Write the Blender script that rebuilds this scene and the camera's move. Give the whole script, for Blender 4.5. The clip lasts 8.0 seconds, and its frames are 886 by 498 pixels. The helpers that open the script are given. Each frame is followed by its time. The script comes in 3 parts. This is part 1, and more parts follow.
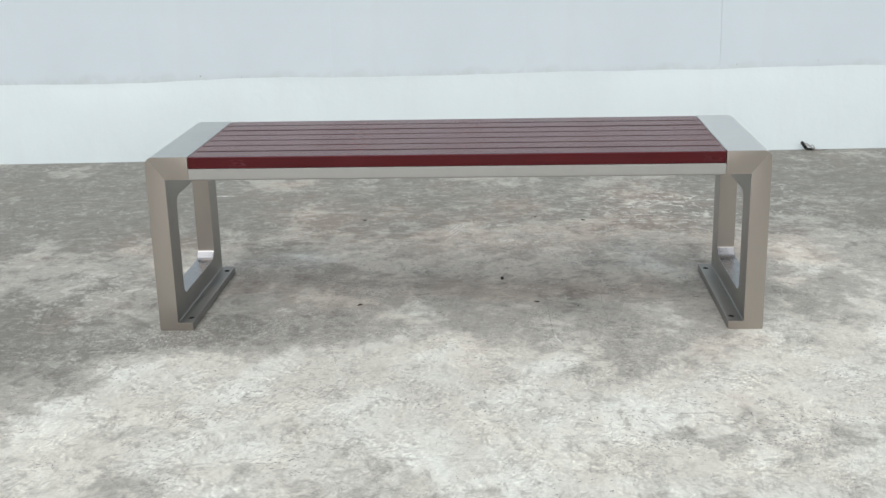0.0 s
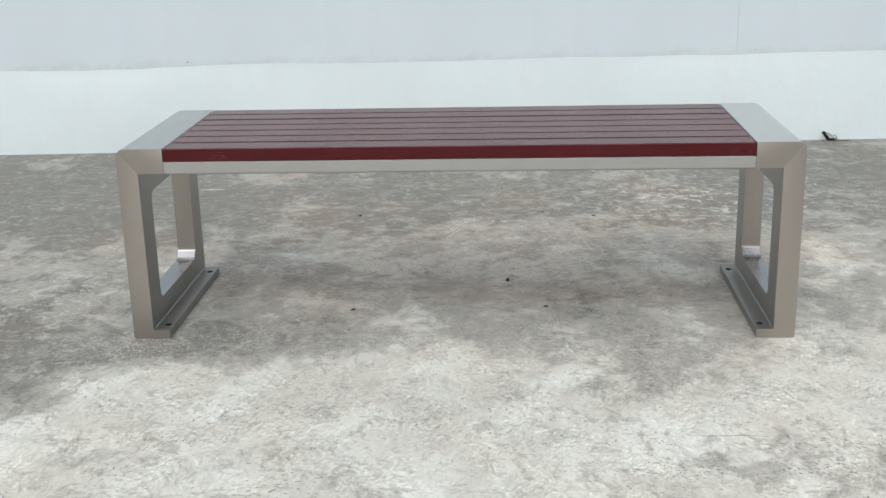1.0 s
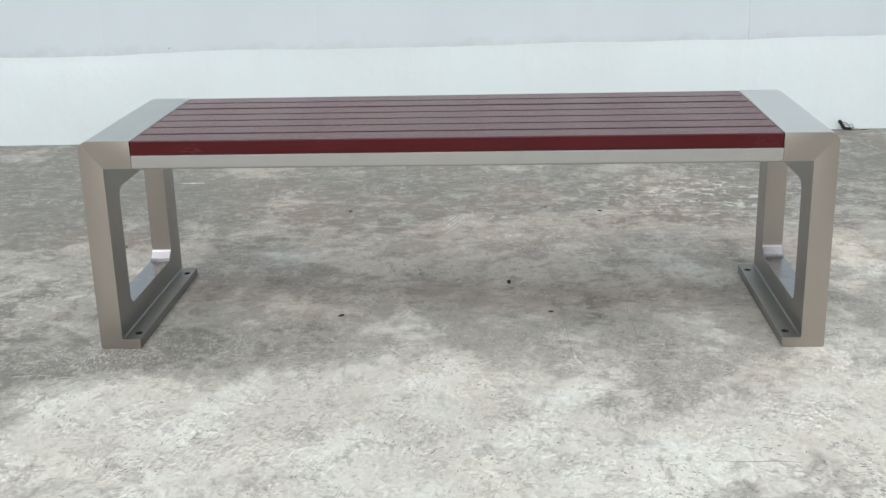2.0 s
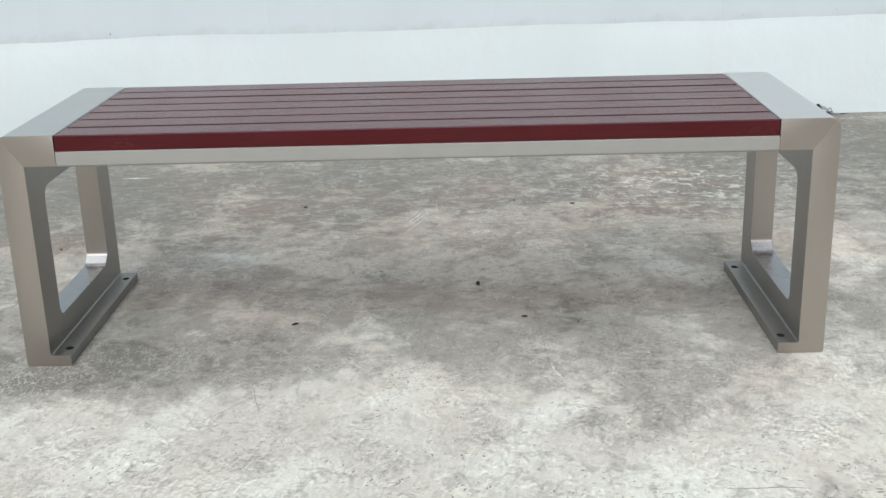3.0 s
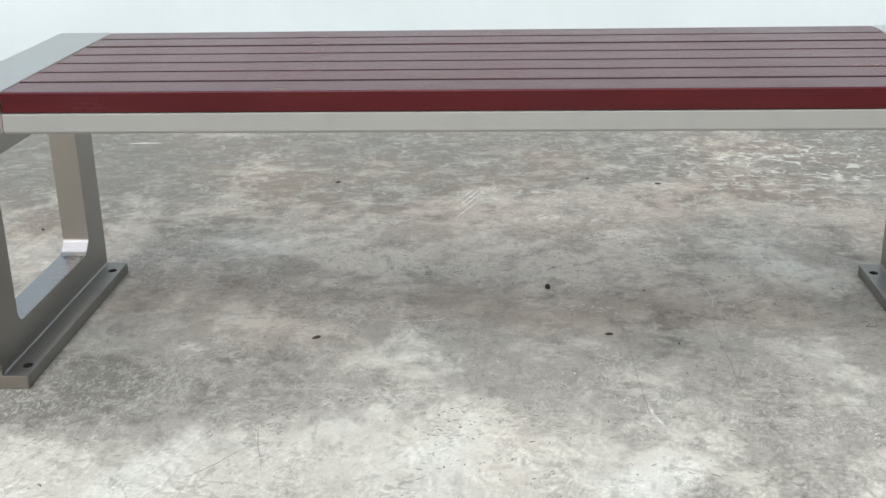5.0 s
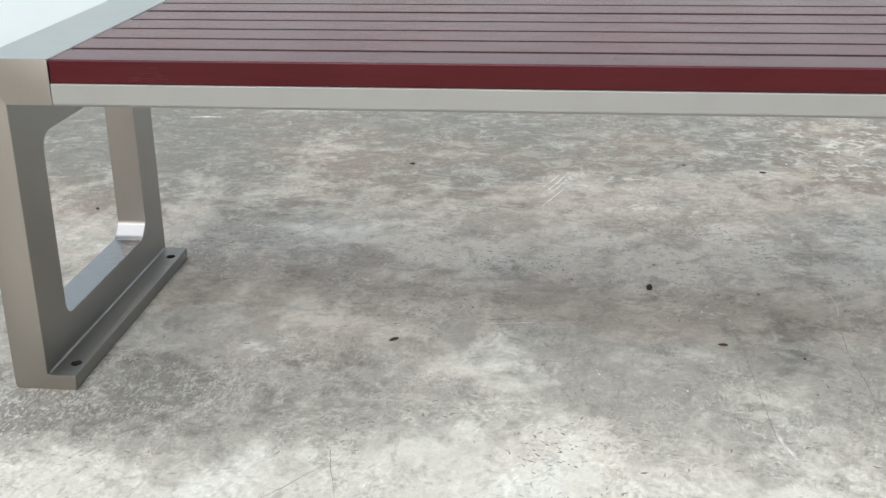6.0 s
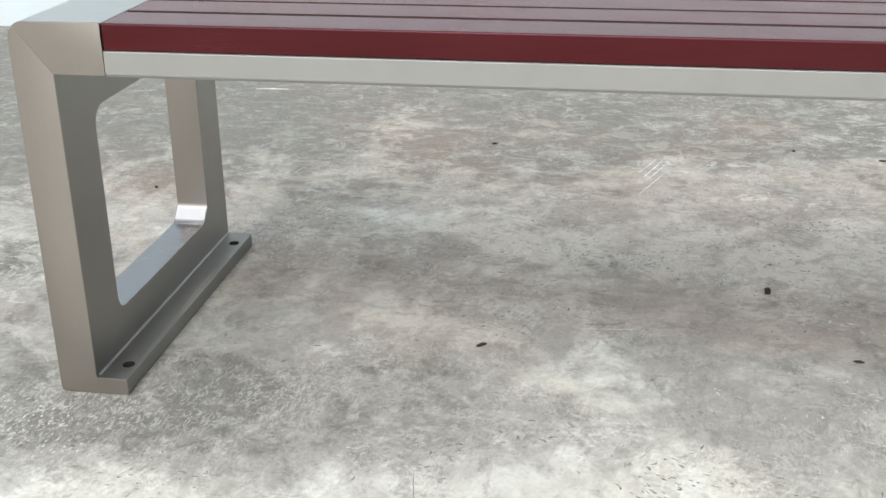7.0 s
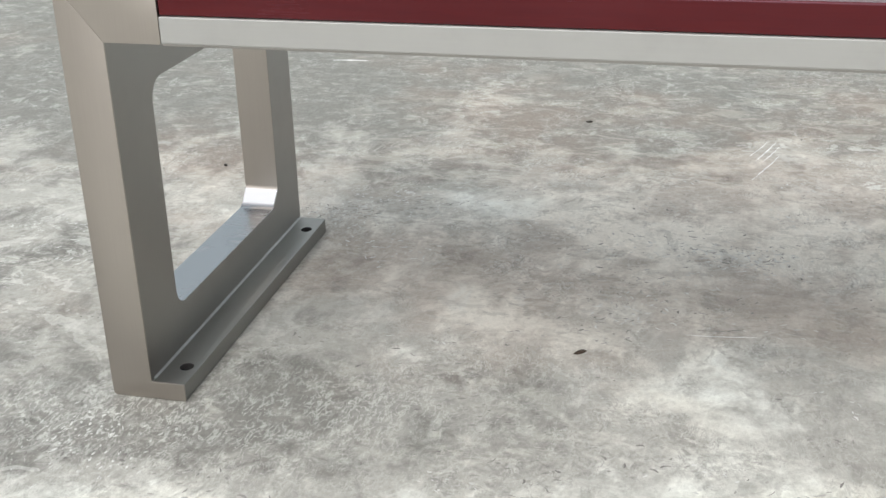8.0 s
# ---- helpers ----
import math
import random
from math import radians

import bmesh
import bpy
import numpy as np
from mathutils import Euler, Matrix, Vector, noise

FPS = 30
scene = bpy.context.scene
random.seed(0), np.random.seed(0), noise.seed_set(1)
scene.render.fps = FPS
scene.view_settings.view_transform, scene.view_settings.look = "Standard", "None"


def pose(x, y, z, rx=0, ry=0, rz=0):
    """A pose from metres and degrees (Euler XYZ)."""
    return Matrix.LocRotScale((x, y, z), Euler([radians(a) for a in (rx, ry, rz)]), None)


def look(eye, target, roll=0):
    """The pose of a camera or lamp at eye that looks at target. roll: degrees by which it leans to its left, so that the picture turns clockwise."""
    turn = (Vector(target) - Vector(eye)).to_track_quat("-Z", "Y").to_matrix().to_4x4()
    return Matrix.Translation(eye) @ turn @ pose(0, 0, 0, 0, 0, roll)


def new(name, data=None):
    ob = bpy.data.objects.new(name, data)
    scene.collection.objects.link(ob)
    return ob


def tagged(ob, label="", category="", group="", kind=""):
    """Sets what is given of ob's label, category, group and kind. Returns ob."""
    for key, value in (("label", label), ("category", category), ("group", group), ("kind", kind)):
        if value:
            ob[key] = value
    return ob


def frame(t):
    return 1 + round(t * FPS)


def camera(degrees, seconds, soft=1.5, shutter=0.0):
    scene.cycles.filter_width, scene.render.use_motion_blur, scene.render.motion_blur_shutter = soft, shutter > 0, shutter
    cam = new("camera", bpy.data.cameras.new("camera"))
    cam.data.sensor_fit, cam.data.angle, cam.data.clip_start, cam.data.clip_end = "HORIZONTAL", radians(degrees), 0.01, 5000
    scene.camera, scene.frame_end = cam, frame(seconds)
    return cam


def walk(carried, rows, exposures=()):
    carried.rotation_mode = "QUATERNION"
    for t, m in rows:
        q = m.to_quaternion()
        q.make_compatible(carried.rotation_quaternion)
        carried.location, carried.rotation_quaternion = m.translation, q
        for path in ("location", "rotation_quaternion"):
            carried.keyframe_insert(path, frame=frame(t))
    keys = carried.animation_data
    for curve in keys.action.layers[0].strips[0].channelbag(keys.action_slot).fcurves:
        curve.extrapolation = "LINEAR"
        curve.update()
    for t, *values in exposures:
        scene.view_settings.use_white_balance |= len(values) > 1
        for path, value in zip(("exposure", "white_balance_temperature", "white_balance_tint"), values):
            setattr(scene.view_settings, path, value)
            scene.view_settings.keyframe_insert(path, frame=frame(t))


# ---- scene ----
# The camera: one lens, a slow glide towards the bench while it turns to the near leg.
cam = camera(41.86, 8.0, soft=1.5)
PATH = [
    (0.0, 0.1349, -2.7034, 1.0187, 3.495, -16.614, -1.402),
    (0.5, 0.1298, -2.5768, 0.9946, 3.582, -16.870, -1.429),
    (0.8, 0.1258, -2.5017, 0.9799, 3.604, -17.015, -1.433),
    (1.0, 0.1229, -2.4528, 0.9703, 3.592, -17.134, -1.414),
    (1.2, 0.1203, -2.4053, 0.9611, 3.625, -17.232, -1.432),
    (1.5, 0.1169, -2.3365, 0.9480, 3.608, -17.403, -1.425),
    (2.0, 0.1108, -2.2268, 0.9270, 3.425, -17.679, -1.474),
    (2.3, 0.1065, -2.1614, 0.9144, 3.118, -17.867, -1.513),
    (2.5, 0.1032, -2.1174, 0.9059, 2.721, -17.990, -1.537),
    (2.8, 0.0983, -2.0508, 0.8931, 1.873, -18.190, -1.584),
    (3.0, 0.0954, -2.0059, 0.8844, 1.439, -18.351, -1.612),
    (3.2, 0.0930, -1.9595, 0.8755, 1.068, -18.497, -1.639),
    (3.5, 0.0902, -1.8832, 0.8610, 0.672, -18.792, -1.678),
    (3.7, 0.0885, -1.8270, 0.8498, 0.621, -18.942, -1.643),
    (4.0, 0.0861, -1.7396, 0.8305, 1.455, -19.325, -1.589),
    (4.2, 0.0843, -1.6853, 0.8176, 2.057, -19.487, -1.551),
    (4.5, 0.0806, -1.6093, 0.7992, 2.769, -19.715, -1.501),
    (4.7, 0.0730, -1.5625, 0.7886, 3.378, -19.886, -1.443),
    (5.0, 0.0516, -1.4996, 0.7750, 3.760, -20.189, -1.198),
    (5.5, 0.0127, -1.4018, 0.7528, 4.846, -20.734, -0.946),
    (5.8, -0.0039, -1.3417, 0.7387, 6.322, -21.041, -0.889),
    (6.0, -0.0188, -1.3082, 0.7307, 6.637, -21.307, -0.832),
    (6.2, -0.0363, -1.2788, 0.7235, 7.238, -21.519, -0.775),
    (6.5, -0.0593, -1.2299, 0.7116, 8.052, -21.893, -0.703),
    (6.8, -0.0785, -1.1715, 0.6980, 8.728, -22.298, -0.675),
    (7.0, -0.0900, -1.1301, 0.6884, 9.686, -22.600, -0.703),
    (7.2, -0.1014, -1.0903, 0.6793, 10.671, -22.915, -0.764),
    (7.5, -0.1187, -1.0389, 0.6670, 12.131, -23.378, -0.864),
    (7.8, -0.1315, -0.9964, 0.6550, 13.254, -23.730, -1.158),
    (8.0, -0.1391, -0.9742, 0.6471, 13.787, -23.890, -1.355),
]


def eye_row(t, x, y, z, yaw, pitch, roll):
    a, b = radians(yaw), radians(pitch)
    return t, look((x, y, z), (x - math.sin(a) * math.cos(b), y + math.cos(a) * math.cos(b), z + math.sin(b)), roll)


walk(cam, [eye_row(*row) for row in PATH], exposures=[(0.0, -0.11), (1.0, -0.13), (2.5, -0.07), (4.5, 0.06), (6.0, 0.17), (8.0, 0.37)])

# ---- light: a bright, thinly overcast sky ----
SUN_EL, SUN_AZ = 56.0, 192.0
world = bpy.data.worlds.new("world")
scene.world = world
world.use_nodes = True
wn = world.node_tree
sky = wn.nodes.new("ShaderNodeTexSky")
sky.sky_type = "NISHITA"
sky.sun_disc = False
sky.sun_elevation, sky.sun_rotation = radians(SUN_EL), radians(SUN_AZ)
sky.dust_density, sky.air_density, sky.ozone_density = 4.0, 1.0, 1.0
haze = wn.nodes.new("ShaderNodeHueSaturation")
haze.inputs["Saturation"].default_value = 0.24
wn.links.new(sky.outputs[0], haze.inputs["Color"])
wn.links.new(haze.outputs[0], wn.nodes["Background"].inputs["Color"])
wn.nodes["Background"].inputs["Strength"].default_value = 0.180
lamp = bpy.data.lights.new("sun", "SUN")
lamp.energy, lamp.angle, lamp.color = 0.30, radians(120), (1.0, 0.97, 0.93)
sun = new("sun", lamp)
el, az = radians(SUN_EL), radians(SUN_AZ)
sun.matrix_world = look((0, 0, 8), Vector((0, 0, 8)) - Vector((math.sin(az) * math.cos(el), math.cos(az) * math.cos(el), math.sin(el))))


# ---- materials ----
class Nodes:
    """A short way to write node materials."""

    def __init__(self, name, rough=0.5, metal=0.0, spec=0.5):
        self.mat = bpy.data.materials.new(name)
        self.mat.use_nodes = True
        self.tree = self.mat.node_tree
        self.bsdf = self.tree.nodes["Principled BSDF"]
        self.bsdf.inputs["Roughness"].default_value = rough
        self.bsdf.inputs["Metallic"].default_value = metal
        self.bsdf.inputs["Specular IOR Level"].default_value = spec
        self.coord = self.tree.nodes.new("ShaderNodeTexCoord")

    def put(self, socket, value):
        if isinstance(value, bpy.types.NodeSocket):
            self.tree.links.new(value, socket)
        else:
            socket.default_value = value

    def place(self, scale=(1, 1, 1), turn=0.0, space="Object"):
        n = self.tree.nodes.new("ShaderNodeMapping")
        n.inputs["Scale"].default_value = scale
        n.inputs["Rotation"].default_value = (0, 0, radians(turn))
        self.tree.links.new(self.coord.outputs[space], n.inputs["Vector"])
        return n.outputs[0]

    def noise(self, vec, scale, detail=4.0, rough=0.55, bend=0.0):
        n = self.tree.nodes.new("ShaderNodeTexNoise")
        self.put(n.inputs["Vector"], vec)
        for key, value in (("Scale", scale), ("Detail", detail), ("Roughness", rough), ("Distortion", bend)):
            n.inputs[key].default_value = value
        return n.outputs["Fac"]

    def cells(self, vec, scale, feature="F1"):
        n = self.tree.nodes.new("ShaderNodeTexVoronoi")
        n.feature = feature
        self.put(n.inputs["Vector"], vec)
        n.inputs["Scale"].default_value = scale
        return n.outputs["Distance"]

    def math(self, op, a, b=0.0, clamp=False):
        n = self.tree.nodes.new("ShaderNodeMath")
        n.operation, n.use_clamp = op, clamp
        self.put(n.inputs[0], a)
        self.put(n.inputs[1], b)
        return n.outputs[0]

    def span(self, value, lo, hi, out_lo=0.0, out_hi=1.0):
        n = self.tree.nodes.new("ShaderNodeMapRange")
        n.interpolation_type = "SMOOTHSTEP"
        for key, v in (("Value", value), ("From Min", lo), ("From Max", hi), ("To Min", out_lo), ("To Max", out_hi)):
            self.put(n.inputs[key], v)
        return n.outputs[0]

    def mix(self, fac, a, b, kind="MIX"):
        n = self.tree.nodes.new("ShaderNodeMix")
        n.data_type, n.blend_type = "RGBA", kind
        self.put(n.inputs["Factor"], fac)
        self.put(n.inputs[6], a)
        self.put(n.inputs[7], b)
        return n.outputs[2]

    def attribute(self, name):
        n = self.tree.nodes.new("ShaderNodeAttribute")
        n.attribute_name = name
        return n.outputs["Fac"]

    def own(self):
        return self.tree.nodes.new("ShaderNodeObjectInfo").outputs["Random"]

    def relief(self, height, strength=0.3, distance=0.002):
        n = self.tree.nodes.new("ShaderNodeBump")
        n.inputs["Strength"].default_value, n.inputs["Distance"].default_value = strength, distance
        self.put(n.inputs["Height"], height)
        self.tree.links.new(n.outputs[0], self.bsdf.inputs["Normal"])

    def colour(self, value):
        self.put(self.bsdf.inputs["Base Color"], value)

    def rough(self, value):
        self.put(self.bsdf.inputs["Roughness"], value)


def concrete_material():
    """Old power-floated concrete: pale laitance worn through to darker, brownish patches, with flaky trowel marks."""
    m = Nodes("stained_concrete", rough=0.8, spec=0.3)
    flat = m.place()
    turned = m.place((1.1, 0.9, 1.0), 24)
    broad = m.noise(flat, 1.5, 7, 0.6, 0.4)
    patch = m.noise(turned, 4.6, 9, 0.64, 0.35)
    ragged = m.noise(m.place((1.0, 0.85, 1.0), -6), 17, 8, 0.66, 0.6)
    # slab tone: stains plus painted shade and brightening around the bench
    slab_tone = m.attribute("slab_tone")
    value = m.math("ADD", m.math("MULTIPLY", m.math("SUBTRACT", broad, 0.5), 0.55), slab_tone)
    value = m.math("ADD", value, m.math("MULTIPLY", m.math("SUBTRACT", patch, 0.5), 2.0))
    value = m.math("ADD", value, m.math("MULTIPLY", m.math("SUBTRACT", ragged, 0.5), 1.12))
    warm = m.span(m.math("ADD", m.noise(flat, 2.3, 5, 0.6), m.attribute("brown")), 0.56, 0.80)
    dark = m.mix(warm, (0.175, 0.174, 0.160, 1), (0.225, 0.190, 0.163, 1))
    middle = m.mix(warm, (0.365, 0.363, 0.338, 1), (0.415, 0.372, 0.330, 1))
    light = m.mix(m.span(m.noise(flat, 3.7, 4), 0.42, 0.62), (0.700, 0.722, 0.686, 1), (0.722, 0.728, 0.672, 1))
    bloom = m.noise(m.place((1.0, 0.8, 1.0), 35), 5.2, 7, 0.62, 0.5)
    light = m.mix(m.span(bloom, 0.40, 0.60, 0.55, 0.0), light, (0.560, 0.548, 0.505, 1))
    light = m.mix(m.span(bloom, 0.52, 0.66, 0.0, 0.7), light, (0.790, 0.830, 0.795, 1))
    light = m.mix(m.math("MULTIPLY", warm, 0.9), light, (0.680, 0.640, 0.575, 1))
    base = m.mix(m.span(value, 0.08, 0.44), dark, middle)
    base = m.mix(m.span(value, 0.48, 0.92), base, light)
    # ragged scabs where the thin skin has lifted
    scab = m.noise(m.place((1.15, 0.85, 1.0), 9), 20, 8, 0.66, 0.7)
    zone = m.span(m.noise(flat, 3.1, 6, 0.65, 0.3), 0.44, 0.60)
    base = m.mix(m.math("MULTIPLY", m.math("MULTIPLY", m.span(scab, 0.55, 0.61), zone), 0.36), base, (0.63, 0.64, 0.61, 1))
    base = m.mix(m.math("MULTIPLY", m.math("MULTIPLY", m.span(scab, 0.39, 0.44, 1.0, 0.0), m.span(zone, 0.0, 1.0, 0.9, 0.35)), 0.40), base, (0.185, 0.178, 0.163, 1))
    # broader sheets of the skin with crisp, torn rims
    peel = m.noise(m.place((0.75, 1.35, 1.0), 4), 15.0, 9, 0.66, 0.7)
    lifted = m.span(m.attribute("brown"), 0.02, 0.20, 0.06, 0.25)
    torn = m.span(peel, 0.535, 0.560)
    base = m.mix(m.math("MULTIPLY", torn, lifted), base, (0.620, 0.595, 0.535, 1))
    base = m.mix(m.math("MULTIPLY", m.span(peel, 0.425, 0.450, 1.0, 0.0), lifted), base, (0.235, 0.212, 0.190, 1))
    # pale flakes thick enough to read singly
    flake = m.span(m.noise(m.place((0.9, 1.1, 1.0), -8), 30, 7, 0.62, 0.8), 0.575, 0.61)
    flake = m.math("MAXIMUM", flake, m.span(m.noise(m.place((0.9, 1.1, 1.0), 14), 14, 9, 0.66, 0.6), 0.575, 0.605))
    keep = m.attribute("flakes")
    base = m.mix(m.math("MULTIPLY", flake, keep), base, (0.70, 0.71, 0.68, 1))
    # worm-like ridges pressed into the fresh skin
    worms = m.attribute("worms")
    ridge = m.noise(m.place((1.45, 0.62, 1.0), 16), 92, 3, 0.55, 0.7)
    ridge = m.span(m.math("ABSOLUTE", m.math("SUBTRACT", ridge, 0.5)), 0.012, 0.062, 1.0, 0.0)
    ridge = m.math("MULTIPLY", ridge, m.span(m.noise(turned, 30, 6, 0.7, 0.4), 0.40, 0.54))
    base = m.mix(m.math("MULTIPLY", worms, m.span(ridge, 0.0, 0.5, 0.42, 0.0)), base, (0.235, 0.235, 0.222, 1))
    base = m.mix(m.math("MULTIPLY", worms, m.math("MULTIPLY", ridge, 0.62)), base, (0.64, 0.655, 0.625, 1))
    # curled creases left by the trowel, groove shade and lit lip painted as colour
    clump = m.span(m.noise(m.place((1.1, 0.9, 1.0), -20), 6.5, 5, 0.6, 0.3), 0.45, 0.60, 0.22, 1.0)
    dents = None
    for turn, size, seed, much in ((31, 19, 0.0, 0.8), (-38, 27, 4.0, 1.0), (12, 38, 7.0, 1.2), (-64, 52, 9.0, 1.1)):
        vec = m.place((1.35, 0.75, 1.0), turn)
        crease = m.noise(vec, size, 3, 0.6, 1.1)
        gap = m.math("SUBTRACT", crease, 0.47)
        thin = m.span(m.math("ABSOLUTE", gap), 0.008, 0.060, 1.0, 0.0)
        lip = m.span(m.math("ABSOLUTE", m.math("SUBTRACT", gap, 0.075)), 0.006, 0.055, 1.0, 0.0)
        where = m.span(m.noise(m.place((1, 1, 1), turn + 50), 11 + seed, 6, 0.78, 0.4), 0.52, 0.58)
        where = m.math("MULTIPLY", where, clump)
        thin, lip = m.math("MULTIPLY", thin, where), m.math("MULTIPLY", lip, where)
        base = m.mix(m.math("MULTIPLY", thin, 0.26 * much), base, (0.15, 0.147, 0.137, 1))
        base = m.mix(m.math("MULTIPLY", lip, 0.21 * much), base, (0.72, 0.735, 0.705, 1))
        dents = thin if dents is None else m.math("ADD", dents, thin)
    # the trowelled skin: short ridges, a lit and a shaded flank painted in, in drifts
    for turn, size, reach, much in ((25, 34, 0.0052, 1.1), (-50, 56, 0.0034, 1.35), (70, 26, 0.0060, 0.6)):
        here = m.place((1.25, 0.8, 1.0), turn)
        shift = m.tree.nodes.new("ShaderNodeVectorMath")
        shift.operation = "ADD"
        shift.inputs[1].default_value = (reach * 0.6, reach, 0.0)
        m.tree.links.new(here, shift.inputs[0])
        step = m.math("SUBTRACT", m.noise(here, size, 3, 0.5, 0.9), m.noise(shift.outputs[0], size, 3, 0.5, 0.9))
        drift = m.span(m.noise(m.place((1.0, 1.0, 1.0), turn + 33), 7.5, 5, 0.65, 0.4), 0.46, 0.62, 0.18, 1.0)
        step = m.math("MULTIPLY", m.math("MULTIPLY", step, drift), m.span(m.attribute("emboss"), 0.0, 1.0, 0.35 * much, much))
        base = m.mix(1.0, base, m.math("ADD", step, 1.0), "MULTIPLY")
    # dirty smears dragged sideways, in torn clusters, and cream smears beside them
    drag = m.noise(m.place((0.66, 1.25, 1.0), 7), 46, 6, 0.58, 1.2)
    heap = m.noise(m.place((0.8, 1.2, 1.0), -12), 8.5, 7, 0.66, 0.4)
    base = m.mix(m.math("MULTIPLY", m.span(drag, 0.53, 0.57), m.span(heap, 0.53, 0.60, 0.0, 0.32)), base, (0.215, 0.207, 0.190, 1))
    base = m.mix(m.math("MULTIPLY", m.span(drag, 0.45, 0.48, 1.0, 0.0), m.span(heap, 0.52, 0.60, 0.0, 0.20)), base, (0.70, 0.69, 0.63, 1))
    base = m.mix(m.math("MULTIPLY", m.span(drag, 0.52, 0.55), m.span(heap, 0.40, 0.46, 0.16, 0.0)), base, (0.66, 0.675, 0.64, 1))
    # grit and pits
    grit = m.noise(flat, 170, 5, 0.7)
    base = m.mix(m.span(grit, 0.36, 0.50, 0.11, 0.0), base, (0.11, 0.105, 0.098, 1))
    base = m.mix(m.span(grit, 0.55, 0.68, 0.0, 0.10), base, (0.68, 0.68, 0.66, 1))
    pit = m.span(m.cells(flat, 24), 0.02, 0.06, 1.0, 0.0)
    some = m.span(m.noise(flat, 12, 2), 0.56, 0.60)
    base = m.mix(m.math("MULTIPLY", m.math("MULTIPLY", pit, some), 0.75), base, (0.09, 0.085, 0.08, 1))
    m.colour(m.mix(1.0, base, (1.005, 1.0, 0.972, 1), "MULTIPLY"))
    m.rough(m.span(value, 0.1, 0.9, 0.62, 0.86))
    h = m.math("ADD", m.math("MULTIPLY", ragged, 0.8), m.math("MULTIPLY", grit, 0.30))
    h = m.math("ADD", h, m.math("ADD", m.math("MULTIPLY", scab, 0.5), m.math("MULTIPLY", dents, -0.30)))
    h = m.math("ADD", h, m.math("MULTIPLY", m.math("MULTIPLY", ridge, worms), 0.45))
    m.relief(h, 0.32, 0.005)
    return m.mat


def steel_material(name, tone, rough, along):
    """Brushed stainless steel; along: the axis of the grain."""
    m = Nodes(name, rough=rough, metal=1.0)
    fine = [900.0, 900.0, 900.0]
    fine["xyz".index(along)] = 14.0
    grain = m.noise(m.place(tuple(fine)), 1.0, 3, 0.6)
    cloud = m.noise(m.place(), 9, 4, 0.6, 0.3)
    smear = m.noise(m.place(), 34, 3, 0.6)
    c = m.mix(m.span(grain, 0.3, 0.7), tuple(0.965 * v for v in tone) + (1,), tuple(tone) + (1,))
    c = m.mix(m.span(cloud, 0.35, 0.7, 0.0, 0.08), c, tuple(0.72 * v for v in tone) + (1,))
    m.colour(c)
    r = m.math("ADD", m.span(grain, 0.3, 0.7, rough - 0.02, rough + 0.03), m.span(m.math("MULTIPLY", cloud, smear), 0.2, 0.4, -0.01, 0.02))
    m.rough(r)
    m.relief(grain, 0.015, 0.0003)
    return m.mat


def slat_material():
    """Mahogany-red coated wood slats, satin, each a little different."""
    m = Nodes("red_coated_wood", rough=0.34, spec=0.24)
    m.bsdf.inputs["Specular Tint"].default_value = (0.94, 0.76, 1.0, 1)
    own = m.own()
    grain = m.noise(m.place((1.2, 26, 26)), 5.0, 6, 0.62, 0.35)
    pores = m.noise(m.place((14, 420, 420)), 1.0, 3, 0.6)
    cloud = m.noise(m.place((1, 2, 2)), 3.5, 4, 0.6)
    c = m.mix(m.span(grain, 0.3, 0.7), (0.080, 0.0076, 0.0050, 1), (0.108, 0.0105, 0.0068, 1))
    c = m.mix(m.span(pores, 0.56, 0.72, 0.0, 0.4), c, (0.040, 0.004, 0.005, 1))
    c = m.mix(m.math("MULTIPLY", own, 0.5), c, (0.056, 0.0064, 0.0080, 1))
    c = m.mix(m.span(m.noise(m.place((1, 6, 6)), 2.6, 4, 0.6, 0.4), 0.40, 0.62, 0.35, 0.0), c, (0.055, 0.0056, 0.0046, 1))
    m.colour(c)
    m.put(m.bsdf.inputs["Specular IOR Level"], m.math("ADD", m.span(cloud, 0.35, 0.65, 0.28, 0.37), m.math("MULTIPLY", own, 0.05)))
    m.rough(m.math("ADD", m.span(cloud, 0.3, 0.7, 0.18, 0.28), m.math("MULTIPLY", pores, 0.03)))
    m.relief(m.math("ADD", m.math("MULTIPLY", grain, 0.6), pores), 0.08, 0.0006)
    return m.mat


